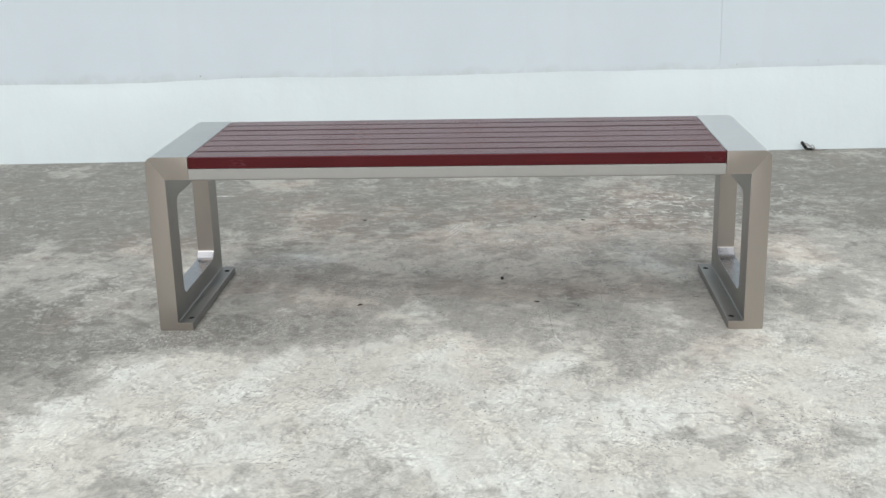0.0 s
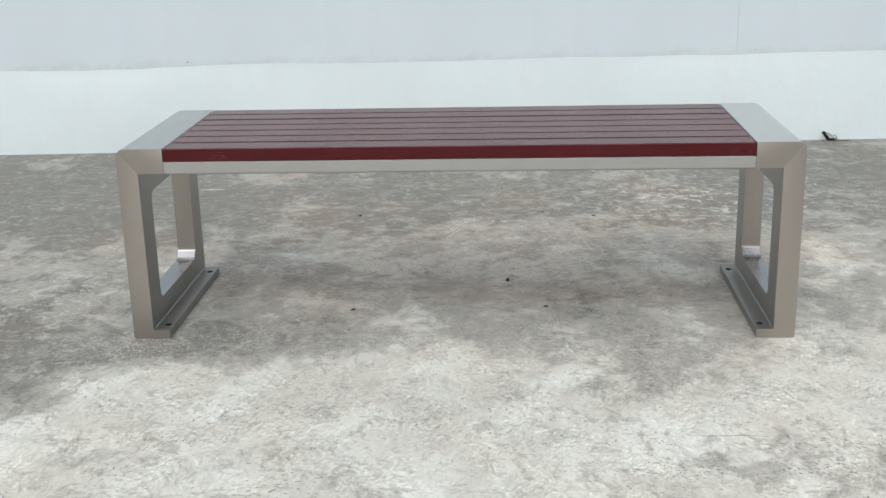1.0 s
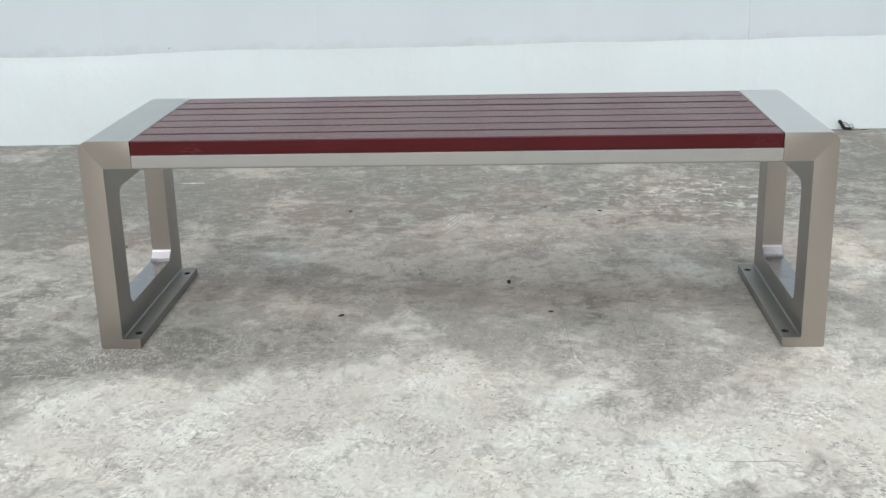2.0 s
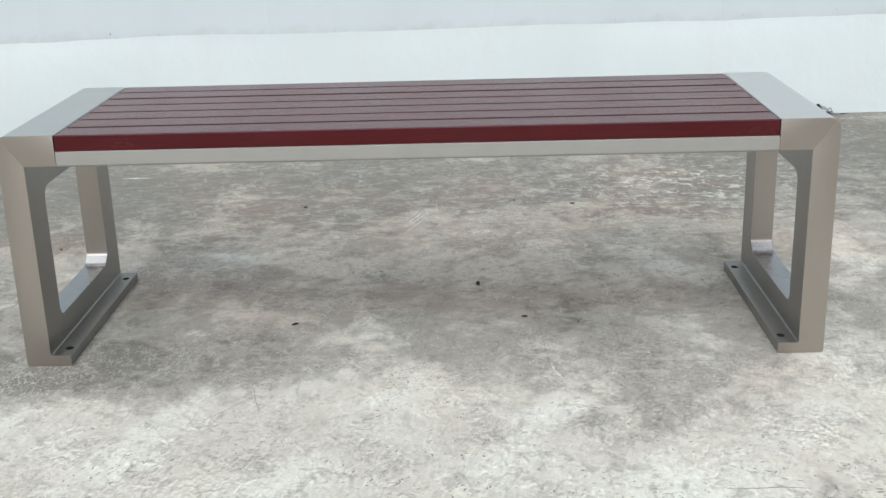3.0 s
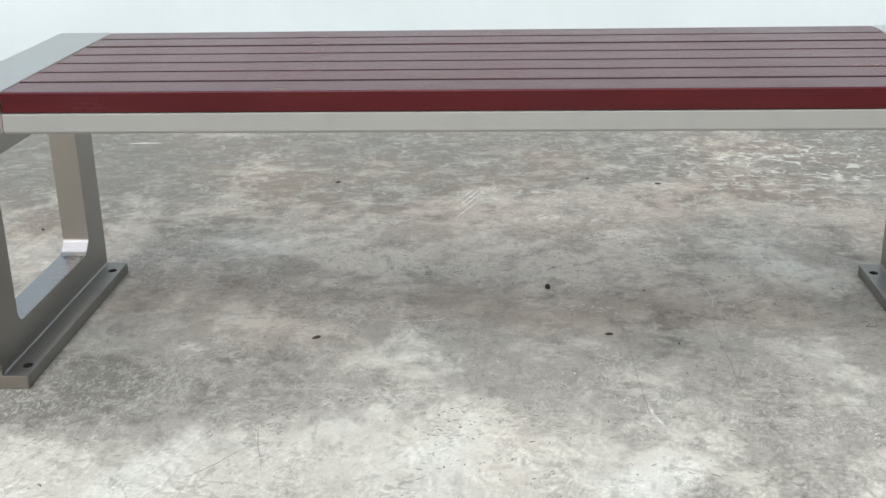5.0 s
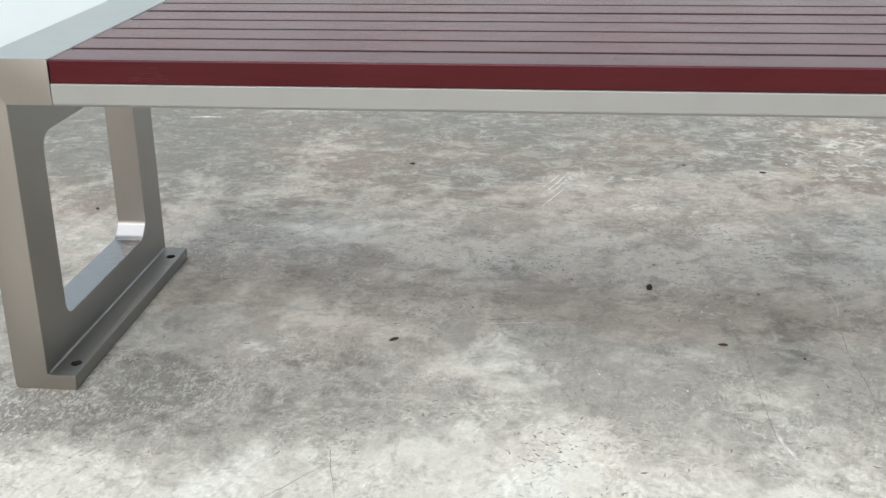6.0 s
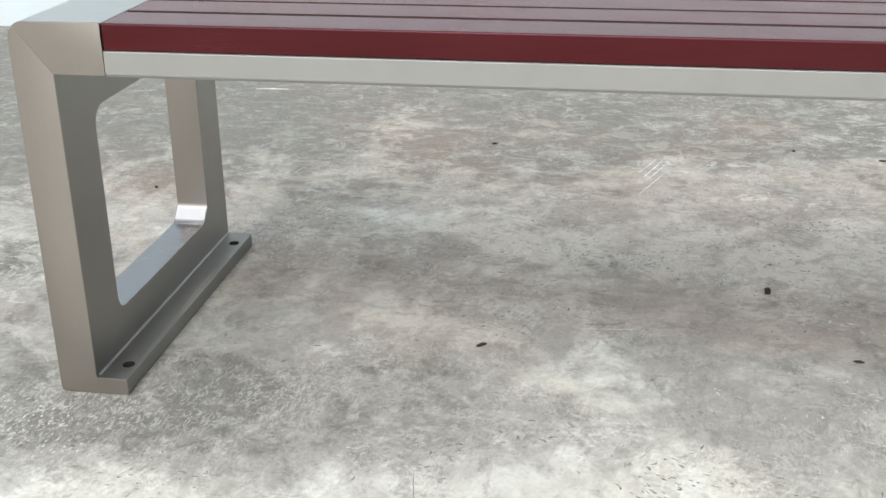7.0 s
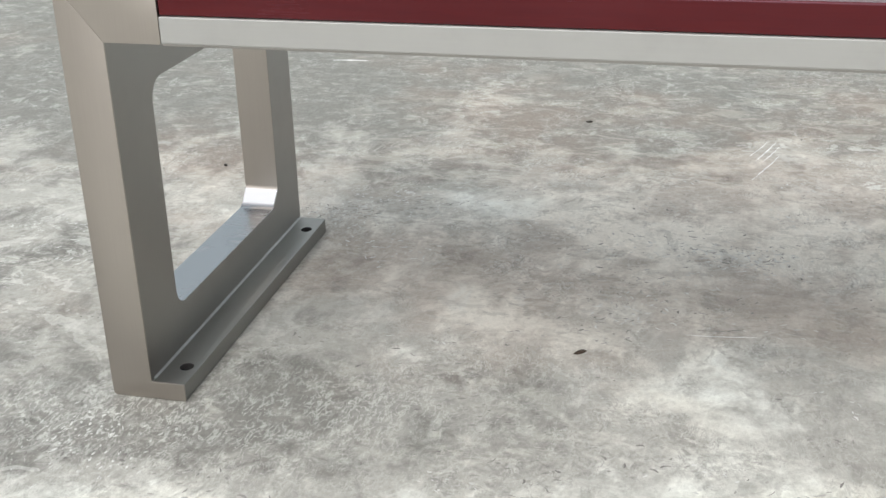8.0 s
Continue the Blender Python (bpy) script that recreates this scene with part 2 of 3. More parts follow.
def wall_material(name, tone, bump, grime=False):
    m = Nodes(name, rough=0.55, spec=0.4)
    vec = m.place()
    cloud = m.noise(vec, 1.3, 5, 0.6, 0.3)
    drip = m.noise(m.place((9, 9, 0.7)), 1.0, 4, 0.6)
    fleck = m.noise(vec, 38, 4, 0.6)
    c = m.mix(m.span(cloud, 0.3, 0.7), tuple(0.94 * v for v in tone) + (1,), tuple(tone) + (1,))
    c = m.mix(m.span(drip, 0.5, 0.75, 0.0, 0.10), c, (0.60, 0.61, 0.58, 1))
    c = m.mix(m.span(fleck, 0.72, 0.80, 0.0, 0.35), c, (0.45, 0.45, 0.42, 1))
    if grime:
        # splashed dirt along the joint with the plinth
        split = m.tree.nodes.new("ShaderNodeSeparateXYZ")
        m.tree.links.new(m.coord.outputs["Object"], split.inputs[0])
        low = m.math("ADD", split.outputs["Z"], m.math("MULTIPLY", m.noise(vec, 5.5, 5, 0.65), -0.11))
        c = m.mix(m.math("MULTIPLY", m.span(low, 0.275, 0.322, 1.0, 0.0), m.span(m.noise(vec, 24, 5, 0.7), 0.35, 0.62, 0.08, 0.40)), c, (0.50, 0.53, 0.51, 1))
    m.colour(c)
    m.rough(m.span(cloud, 0.3, 0.7, 0.48, 0.62))
    m.relief(m.math("ADD", m.noise(vec, 7, 4, 0.6), m.math("MULTIPLY", fleck, 0.15)), bump, 0.01)
    return m.mat


def plain_material(name, tone, rough=0.6, spread=0.25, scale=60, spec=0.4):
    m = Nodes(name, rough=rough, spec=spec)
    n = m.noise(m.place(), scale, 4, 0.6)
    m.colour(m.mix(m.span(n, 0.3, 0.7), tuple((1 - spread) * v for v in tone) + (1,), tuple((1 + spread) * v for v in tone) + (1,)))
    m.relief(n, 0.2, 0.001)
    return m.mat


CONCRETE = concrete_material()
# one steel in several tones: shade and reflections by facing are in the colour
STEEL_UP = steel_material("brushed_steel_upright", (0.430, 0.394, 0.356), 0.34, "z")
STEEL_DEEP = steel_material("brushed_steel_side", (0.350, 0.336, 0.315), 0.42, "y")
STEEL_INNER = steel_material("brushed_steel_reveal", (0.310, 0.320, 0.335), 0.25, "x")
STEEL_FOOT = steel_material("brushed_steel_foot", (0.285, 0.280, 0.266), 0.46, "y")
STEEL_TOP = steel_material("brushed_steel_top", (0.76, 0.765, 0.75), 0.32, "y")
# left plate: its dimmer reflection is painted as a darker tone
STEEL_TOP_DIM = steel_material("brushed_steel_top_dim", (0.585, 0.605, 0.59), 0.34, "y")
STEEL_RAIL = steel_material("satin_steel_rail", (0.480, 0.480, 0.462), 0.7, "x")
SLAT = slat_material()
SLAT_GAP_SHADE = plain_material("shaded_slat_side", (0.030, 0.0125, 0.0135), 0.6, 0.35, 25, 0.25)
PANEL = wall_material("white_panel_paint", (0.668, 0.757, 0.812), 0.05, True)
RENDER_COAT = wall_material("white_limewash", (0.712, 0.803, 0.830), 0.35)
CORE = plain_material("grey_joint_filler", (0.68, 0.74, 0.76), 0.9)
BLACK = plain_material("black_rubber", (0.012, 0.012, 0.013), 0.5)
GREY_WIRE = plain_material("grey_wire_sheath", (0.33, 0.33, 0.32), 0.5)
GRIT_DARK = plain_material("dark_stone_chip", (0.035, 0.030, 0.026), 0.85)
GRIT_BROWN = plain_material("brown_wood_chip", (0.06, 0.042, 0.03), 0.85)
CRACK = plain_material("dirt_in_crack", (0.24, 0.235, 0.22), 0.95)
# near-black bore walls paint in the shade of the bolt holes
HOLE = plain_material("shaded_bore", (0.03, 0.029, 0.028), 0.8)
SPECK = plain_material("dried_dirt", (0.42, 0.34, 0.26), 0.9)
SCUFF = plain_material("bare_filler_in_chip", (0.30, 0.31, 0.30), 0.9)
CHALK_DULL = plain_material("dull_white_scuff", (0.60, 0.61, 0.59), 0.9)
CHALK = plain_material("white_scratch", (0.66, 0.66, 0.64), 0.9)


# ---- building helpers ----
def mesh_from(name, bm, material, smooth=None):
    bmesh.ops.recalc_face_normals(bm, faces=bm.faces)
    hard = []
    if smooth is not None:
        # a broad flat face stays flat beside the narrow facets of its rounded rim
        bm.edges.index_update()
        hard = [e.index for e in bm.edges if len(e.link_faces) == 2 and e.calc_face_angle(0.0) > 0.03
                and max(f.calc_area() for f in e.link_faces) > 5 * min(f.calc_area() for f in e.link_faces)]
    me = bpy.data.meshes.new(name)
    bm.to_mesh(me)
    bm.free()
    me.materials.append(material)
    if smooth is not None:
        me.shade_smooth()
        me.set_sharp_from_angle(angle=radians(smooth))
        for i in hard:
            me.edges[i].use_edge_sharp = True
    return me


def part(name, bm, material, parent, label="", smooth=35):
    ob = new(name, mesh_from(name, bm, material, smooth))
    ob.parent = parent
    return tagged(ob, label)


def thing(name, label, category, group="", kind="", at=(0, 0, 0)):
    ob = new(name)
    ob.location = at
    ob.empty_display_size = 0.1
    return tagged(ob, label, category, group, kind)


def box(x0, x1, y0, y1, z0, z1, bevel=0.0, segments=2):
    bm = bmesh.new()
    bmesh.ops.create_cube(bm, size=1.0, matrix=Matrix.LocRotScale(((x0 + x1) / 2, (y0 + y1) / 2, (z0 + z1) / 2), None, (x1 - x0, y1 - y0, z1 - z0)))
    if bevel:
        bmesh.ops.bevel(bm, geom=bm.edges[:], offset=bevel, segments=segments, profile=0.5, affect="EDGES")
    return bm


def rounded(corners, arc=6):
    """A closed outline from corners (u, v, radius), walked in order."""
    out, n = [], len(corners)
    for i, (u, v, r) in enumerate(corners):
        p = Vector((u, v))
        if r <= 0:
            out.append((u, v))
            continue
        a = (Vector(corners[i - 1][:2]) - p).normalized()
        b = (Vector(corners[(i + 1) % n][:2]) - p).normalized()
        half = a.angle(b) / 2
        reach = r / math.tan(half)
        mid = p + (a + b).normalized() * (r / math.sin(half))
        start, end = p + a * reach - mid, p + b * reach - mid
        turn = start.angle_signed(end)
        for k in range(arc + 1):
            w = -turn * k / arc
            out.append(tuple(mid + Vector((start.x * math.cos(w) - start.y * math.sin(w), start.x * math.sin(w) + start.y * math.cos(w)))))
    return out


def slab(outline, holes, thickness, place, edge=0.0):
    """A plate cut from an outline with holes, thickness along its own z, set in place; edge: a small rounding of the rims."""
    cu = bpy.data.curves.new("cut", "CURVE")
    cu.dimensions, cu.fill_mode = "2D", "BOTH"
    cu.extrude, cu.bevel_depth, cu.bevel_resolution, cu.offset = thickness / 2 - edge, edge, 1, -edge
    for loop in (outline, *holes):
        sp = cu.splines.new("POLY")
        sp.points.add(len(loop) - 1)
        for q, (u, v) in zip(sp.points, loop):
            q.co = (u, v, 0, 1)
        sp.use_cyclic_u = True
    ob = bpy.data.objects.new("cut", cu)
    scene.collection.objects.link(ob)
    dg = bpy.context.evaluated_depsgraph_get()
    me = bpy.data.meshes.new_from_object(ob.evaluated_get(dg))
    bm = bmesh.new()
    bm.from_mesh(me)
    bpy.data.objects.remove(ob)
    bpy.data.curves.remove(cu)
    bpy.data.meshes.remove(me)
    bmesh.ops.remove_doubles(bm, verts=bm.verts, dist=0.00005)
    bmesh.ops.transform(bm, matrix=place, verts=bm.verts)
    return bm


def tube(points, radius, sides=8):
    """A round cord through the points."""
    bm = bmesh.new()
    rings = []
    pts = [Vector(p) for p in points]
    for i, p in enumerate(pts):
        d = (pts[min(i + 1, len(pts) - 1)] - pts[max(i - 1, 0)]).normalized()
        a = d.orthogonal().normalized()
        b = d.cross(a)
        rings.append([bm.verts.new(p + (a * math.cos(k * math.tau / sides) + b * math.sin(k * math.tau / sides)) * radius) for k in range(sides)])
    for r, s in zip(rings, rings[1:]):
        # match the ring's turn so that the cord does not twist
        k0 = min(range(sides), key=lambda k: (s[k].co - r[0].co).length)
        for k in range(sides):
            bm.faces.new((r[k], r[(k + 1) % sides], s[(k0 + k + 1) % sides], s[(k0 + k) % sides]))
    bm.faces.new(rings[0])
    bm.faces.new(rings[-1])
    return bm


def bend(points, steps=8):
    """A smooth line through the points."""
    pts = [Vector(p) for p in points]
    pts = [2 * pts[0] - pts[1], *pts, 2 * pts[-1] - pts[-2]]
    out = []
    for a, b, c, d in zip(pts, pts[1:], pts[2:], pts[3:]):
        for k in range(steps):
            t = k / steps
            out.append(0.5 * (2 * b + (c - a) * t + (2 * a - 5 * b + 4 * c - d) * t * t + (3 * b - a - 3 * c + d) * t ** 3))
    return [*out, pts[-2]]


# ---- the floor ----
# Stains and worn places, some painting in light and shade: x, y, half width, half depth, weight.
STAINS_AND_SHADE = [
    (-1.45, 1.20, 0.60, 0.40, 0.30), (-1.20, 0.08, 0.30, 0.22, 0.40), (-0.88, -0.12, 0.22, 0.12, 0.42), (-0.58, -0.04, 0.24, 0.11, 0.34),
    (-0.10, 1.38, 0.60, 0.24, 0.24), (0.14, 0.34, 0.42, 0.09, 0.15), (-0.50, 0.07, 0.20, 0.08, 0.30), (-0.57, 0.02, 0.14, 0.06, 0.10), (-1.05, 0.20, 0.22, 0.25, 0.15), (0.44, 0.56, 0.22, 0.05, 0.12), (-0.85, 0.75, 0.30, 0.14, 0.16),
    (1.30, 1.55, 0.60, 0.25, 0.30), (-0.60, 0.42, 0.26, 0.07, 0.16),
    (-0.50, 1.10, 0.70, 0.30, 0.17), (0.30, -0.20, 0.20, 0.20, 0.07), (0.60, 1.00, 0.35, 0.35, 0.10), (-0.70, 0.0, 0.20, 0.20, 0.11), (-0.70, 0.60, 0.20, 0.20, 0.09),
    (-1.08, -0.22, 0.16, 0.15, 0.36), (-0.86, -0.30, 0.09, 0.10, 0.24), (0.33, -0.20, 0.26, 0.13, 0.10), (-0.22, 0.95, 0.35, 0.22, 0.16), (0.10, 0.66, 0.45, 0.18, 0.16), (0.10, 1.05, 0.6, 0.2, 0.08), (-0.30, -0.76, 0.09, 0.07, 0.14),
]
WEAR_AND_LIGHT = [
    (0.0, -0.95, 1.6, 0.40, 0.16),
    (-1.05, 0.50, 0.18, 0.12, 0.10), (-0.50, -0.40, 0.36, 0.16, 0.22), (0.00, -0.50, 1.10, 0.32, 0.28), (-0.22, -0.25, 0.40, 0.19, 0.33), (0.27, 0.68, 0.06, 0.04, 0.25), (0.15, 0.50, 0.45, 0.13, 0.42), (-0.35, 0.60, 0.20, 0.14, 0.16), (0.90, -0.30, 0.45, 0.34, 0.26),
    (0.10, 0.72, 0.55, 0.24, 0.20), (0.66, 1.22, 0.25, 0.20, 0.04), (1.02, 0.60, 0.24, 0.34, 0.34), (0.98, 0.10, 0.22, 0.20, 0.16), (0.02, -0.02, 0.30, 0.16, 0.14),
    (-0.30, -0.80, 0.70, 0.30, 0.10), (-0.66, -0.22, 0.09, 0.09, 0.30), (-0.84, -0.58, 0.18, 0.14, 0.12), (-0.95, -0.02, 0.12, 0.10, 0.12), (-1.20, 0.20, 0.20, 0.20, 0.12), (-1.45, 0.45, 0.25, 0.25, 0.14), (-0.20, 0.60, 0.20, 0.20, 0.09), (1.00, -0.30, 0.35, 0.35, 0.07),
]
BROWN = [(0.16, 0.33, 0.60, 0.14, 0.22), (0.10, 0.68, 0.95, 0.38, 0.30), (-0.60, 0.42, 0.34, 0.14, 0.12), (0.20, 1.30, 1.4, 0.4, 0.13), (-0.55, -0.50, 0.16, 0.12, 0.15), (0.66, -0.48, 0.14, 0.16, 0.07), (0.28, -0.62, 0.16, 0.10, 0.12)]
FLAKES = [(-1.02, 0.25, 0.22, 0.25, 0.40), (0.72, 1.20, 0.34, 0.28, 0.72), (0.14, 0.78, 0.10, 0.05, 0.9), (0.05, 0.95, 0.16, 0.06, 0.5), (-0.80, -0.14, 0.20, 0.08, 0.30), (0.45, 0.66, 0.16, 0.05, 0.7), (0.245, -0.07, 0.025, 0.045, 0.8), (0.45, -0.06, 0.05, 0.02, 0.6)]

WORMS = [(-0.72, -0.05, 0.24, 0.075, 0.9), (-0.50, 0.04, 0.14, 0.06, 0.6), (0.02, 0.47, 0.10, 0.05, 0.5), (-0.30, 0.16, 0.12, 0.06, 0.35), (0.18, 0.02, 0.30, 0.07, 0.35),
         (0.60, -0.10, 0.25, 0.10, 0.35), (-0.66, 0.50, 0.08, 0.06, 0.5), (-0.10, -0.30, 0.50, 0.10, 0.25)]


# Where the painted ridge shading is strongest, besides the open slab before the bench.
EMBOSS = [(0.72, 1.15, 0.35, 0.30, 0.9), (-1.05, 0.25, 0.30, 0.30, 0.7), (0.45, 0.66, 0.30, 0.12, 0.5), (-0.50, 0.50, 0.30, 0.15, 0.5)]


def lines(fine_from, fine_to, step, far):
    inner = list(np.arange(fine_from, fine_to + step / 2, step))
    grow, d = [], step
    while (grow[-1] if grow else 0) < far:
        d *= 1.35
        grow.append((grow[-1] if grow else 0) + d)
    return [fine_from - g for g in reversed(grow)] + inner + [fine_to + g for g in grow]


def build_floor():
    xs, ys = lines(-2.6, 2.4, 0.025, 60.0), lines(-1.4, 2.3, 0.025, 60.0)
    verts = [(x, y, 0.0) for y in ys for x in xs]
    w = len(xs)
    faces = [(j * w + i, j * w + i + 1, (j + 1) * w + i + 1, (j + 1) * w + i) for j in range(len(ys) - 1) for i in range(w - 1)]
    me = bpy.data.meshes.new("ground")
    me.from_pydata(verts, [], faces)
    slab_tone = me.attributes.new("slab_tone", "FLOAT", "POINT")
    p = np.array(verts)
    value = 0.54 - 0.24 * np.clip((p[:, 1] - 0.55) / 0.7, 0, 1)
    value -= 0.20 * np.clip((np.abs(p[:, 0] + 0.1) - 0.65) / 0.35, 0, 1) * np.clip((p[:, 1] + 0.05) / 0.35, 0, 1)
    # patches hold real stains and painted brightness, dark ones subtracted
    for sign, spots in ((-1, STAINS_AND_SHADE), (1, WEAR_AND_LIGHT)):
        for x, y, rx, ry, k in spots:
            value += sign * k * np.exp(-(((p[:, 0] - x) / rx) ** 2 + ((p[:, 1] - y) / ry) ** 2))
    slab_tone.data.foreach_set("value", value.astype(np.float32))
    brown = me.attributes.new("brown", "FLOAT", "POINT")
    value = np.zeros(len(p))
    for x, y, rx, ry, k in BROWN:
        value += k * np.exp(-(((p[:, 0] - x) / rx) ** 2 + ((p[:, 1] - y) / ry) ** 2))
    brown.data.foreach_set("value", value.astype(np.float32))
    flakes = me.attributes.new("flakes", "FLOAT", "POINT")
    value = np.full(len(p), 0.06)
    for x, y, rx, ry, k in FLAKES:
        value += k * np.exp(-(((p[:, 0] - x) / rx) ** 2 + ((p[:, 1] - y) / ry) ** 2))
    flakes.data.foreach_set("value", np.minimum(value, 1).astype(np.float32))
    worms = me.attributes.new("worms", "FLOAT", "POINT")
    value = np.full(len(p), 0.07)
    for x, y, rx, ry, k in WORMS:
        value += k * np.exp(-(((p[:, 0] - x) / rx) ** 2 + ((p[:, 1] - y) / ry) ** 2))
    worms.data.foreach_set("value", np.minimum(value, 1).astype(np.float32))
    emboss = me.attributes.new("emboss", "FLOAT", "POINT")
    value = np.clip((0.25 - p[:, 1]) / 0.5, 0, 1)
    for x, y, rx, ry, k in EMBOSS:
        value += k * np.exp(-(((p[:, 0] - x) / rx) ** 2 + ((p[:, 1] - y) / ry) ** 2))
    emboss.data.foreach_set("value", np.clip(value, 0, 1).astype(np.float32))
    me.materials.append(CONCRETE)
    return tagged(new("ground", me), "old worn concrete yard slab with pale and brown stains", "ground", kind="structure")


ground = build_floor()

# ---- the wall: white panels over a rendered plinth ----
WALL_TURN = math.atan(0.034)
WALL_AT = pose(0, 2.072, 0, 0, 0, math.degrees(WALL_TURN))
SEAMS = 0.80


def build_wall():
    wall = tagged(new("wall_north", mesh_from("wall_north", box(-21.2, 21.2, 0.085, 0.20, 0.0, 3.0), CORE)), "white panel wall with upright joints", "wall", kind="structure")
    wall.matrix_world = WALL_AT
    sheet = mesh_from("panel", box(0.00004, SEAMS - 0.00004, 0.0285, 0.083, 0.25, 3.02, 0.0002, 1), PANEL, 30)
    for k in range(-28, 28):
        ob = new("panel", sheet)
        ob.parent = wall
        wide = 0.0006 if k == 1 else 0.0
        ob.location = (0.20 + k * SEAMS + wide, 0, 0)
    return wall


def build_plinth():
    """A hand-rendered upstand: slightly battered face, soft top edge that wanders."""
    bm = bmesh.new()
    near = list(np.arange(-2.8, 2.8, 0.03))
    xs = [-21.2, -12.0, -6.0, -4.0, *near, 4.0, 6.0, 12.0, 21.2]
    rows = []
    for x in xs:
        lift = 0.010 * noise.noise(Vector((x * 1.6, 3.1, 0))) + 0.004 * noise.noise(Vector((x * 7.0, 9.4, 0))) + 0.006 * x / 1.7 * (abs(x) < 2.8)
        out = 0.008 * noise.noise(Vector((x * 1.1, 0.4, 5.0)))
        foot = 0.004 * noise.noise(Vector((x * 5.0, 2.4, 1.0)))
        prof = [(foot, -0.01), (foot + 0.001, 0.012), (0.004 + out, 0.06), (0.010 + out, 0.15), (0.019 + out, 0.26), (0.0245 + out * 0.4, 0.305 + lift),
                (0.0268 + out * 0.12, 0.323 + lift), (0.0275 + out * 0.05, 0.332 + lift), (0.0280, 0.3370 + lift), (0.0300, 0.338 + lift), (0.0300, -0.01)]
        rows.append([bm.verts.new((x, y, z)) for y, z in prof])
    for a, b in zip(rows, rows[1:]):
        for i in range(len(a) - 1):
            bm.faces.new((a[i], b[i], b[i + 1], a[i + 1]))
    ob = tagged(new("plinth", mesh_from("plinth", bm, RENDER_COAT, 25)), "white rendered plinth along the foot of the wall", "plinth", kind="structure")
    ob.matrix_world = WALL_AT
    return ob


build_wall()
build_plinth()

# ---- the bench ----
DEPTH, TOP, HALF = 0.473, 0.446, 0.75
LEG_IN, PLATE_IN, LIP = 0.7033, 0.6445, 0.3895
FOOT_IN, HOLE_X, HOLES_Y = 0.6658, 0.6800, (0.0385, 0.4310)
RAIL_TOP, FOOT_Z = 0.4158, 0.0208


def frame_ring(side):
    """The closed loop of one end: two legs, top and bottom beam, cut from one deep section."""
    y0, y1 = 0.0022, DEPTH
    outline = rounded([(y0, 0.0005, 0), (y1, 0.0005, 0.003), (y1, TOP - 0.0205, 0), (y0, TOP - 0.0205, 0)], 3)
    opening = rounded([(0.081, 0.0715, 0.019), (0.3765, 0.0715, 0.016), (0.397, 0.0920, 0.010), (0.397, 0.330, 0.022), (0.082, 0.330, 0.024)], 8)
    place = Matrix(((0, 0, side, side * (HALF + LEG_IN) / 2), (1, 0, 0, 0), (0, 1, 0, 0), (0, 0, 0, 1)))
    return slab(outline, [opening], HALF - LEG_IN, place, 0.0008)


def top_cap(side):
    """The top plate with its rounded outer shoulder, running from front to back."""
    corners = [(PLATE_IN, LIP), (LEG_IN - 0.0002, LIP), (LEG_IN - 0.0002, TOP - 0.0203), (HALF, TOP - 0.0203)]
    outline = [(u, v) for u, v in corners] + rounded([(HALF, TOP - 0.0203, 0), (HALF, TOP, 0.0195), (PLATE_IN, TOP, 0.0015), (PLATE_IN, LIP, 0)], 8)[1:-1]
    y0, y1 = 0.0022, DEPTH
    place = Matrix(((side, 0, 0, 0), (0, 0, 1, (y0 + y1) / 2), (0, 1, 0, 0), (0, 0, 0, 1)))
    return slab(outline, [], y1 - y0, place, 0.0006)


def face_plate(side, upper):
    """The two mitred front skins: the leg's and the top's."""
    g = 0.00014
    bend_at = (HALF - 0.0057, TOP - 0.0057)
    if upper:
        arc = [q for q in rounded([(HALF, LIP, 0), (HALF, TOP, 0.0195), (PLATE_IN, TOP, 0), (PLATE_IN, LIP, 0)], 16) if q[1] - LIP >= (q[0] - LEG_IN) * (TOP - LIP - 0.0057) / (HALF - LEG_IN - 0.0057) + g]
        outline = [(bend_at[0] - 0.7 * g, bend_at[1] + 0.7 * g)] + arc + [(LEG_IN - 0.7 * g, LIP)]
    else:
        arc = [q for q in rounded([(HALF - 0.010, 0.0005, 0), (HALF, 0.0005, 0.005), (HALF, TOP, 0.0195), (PLATE_IN, TOP, 0)], 16)[:-1] if q[1] - LIP <= (q[0] - LEG_IN) * (TOP - LIP - 0.0057) / (HALF - LEG_IN - 0.0057) - g]
        foot = rounded([(LEG_IN, LIP - g, 0), (LEG_IN, FOOT_Z, 0.002), (FOOT_IN, FOOT_Z, 0.0015), (FOOT_IN, 0.0005, 0.001), (HALF, 0.0005, 0)], 3)
        outline = arc + [(bend_at[0] + 0.7 * g, bend_at[1] - 0.7 * g)] + foot[:-1]
    place = Matrix(((side, 0, 0, 0), (0, 0, 1, 0.0011), (0, 1, 0, 0), (0, 0, 0, 1)))
    return slab(outline, [], 0.0022, place, 0.0003)


def flange(side):
    """The floor plate inside the frame, with its two bolt holes."""
    a, b = FOOT_IN, LEG_IN - 0.0003
    outline = rounded([(a, 0.0023, 0), (b, 0.0023, 0), (b, DEPTH, 0), (a, DEPTH, 0.0015)], 2)
    holes = [[(HOLE_X + 0.0074 * math.cos(k * math.tau / 20), y + 0.0080 * math.sin(k * math.tau / 20)) for k in range(20)] for y in HOLES_Y]
    place = Matrix(((side, 0, 0, 0), (0, 1, 0, 0), (0, 0, 1, 0.0106), (0, 0, 0, 1)))
    return slab(outline, holes, 0.0200, place, 0.0009)


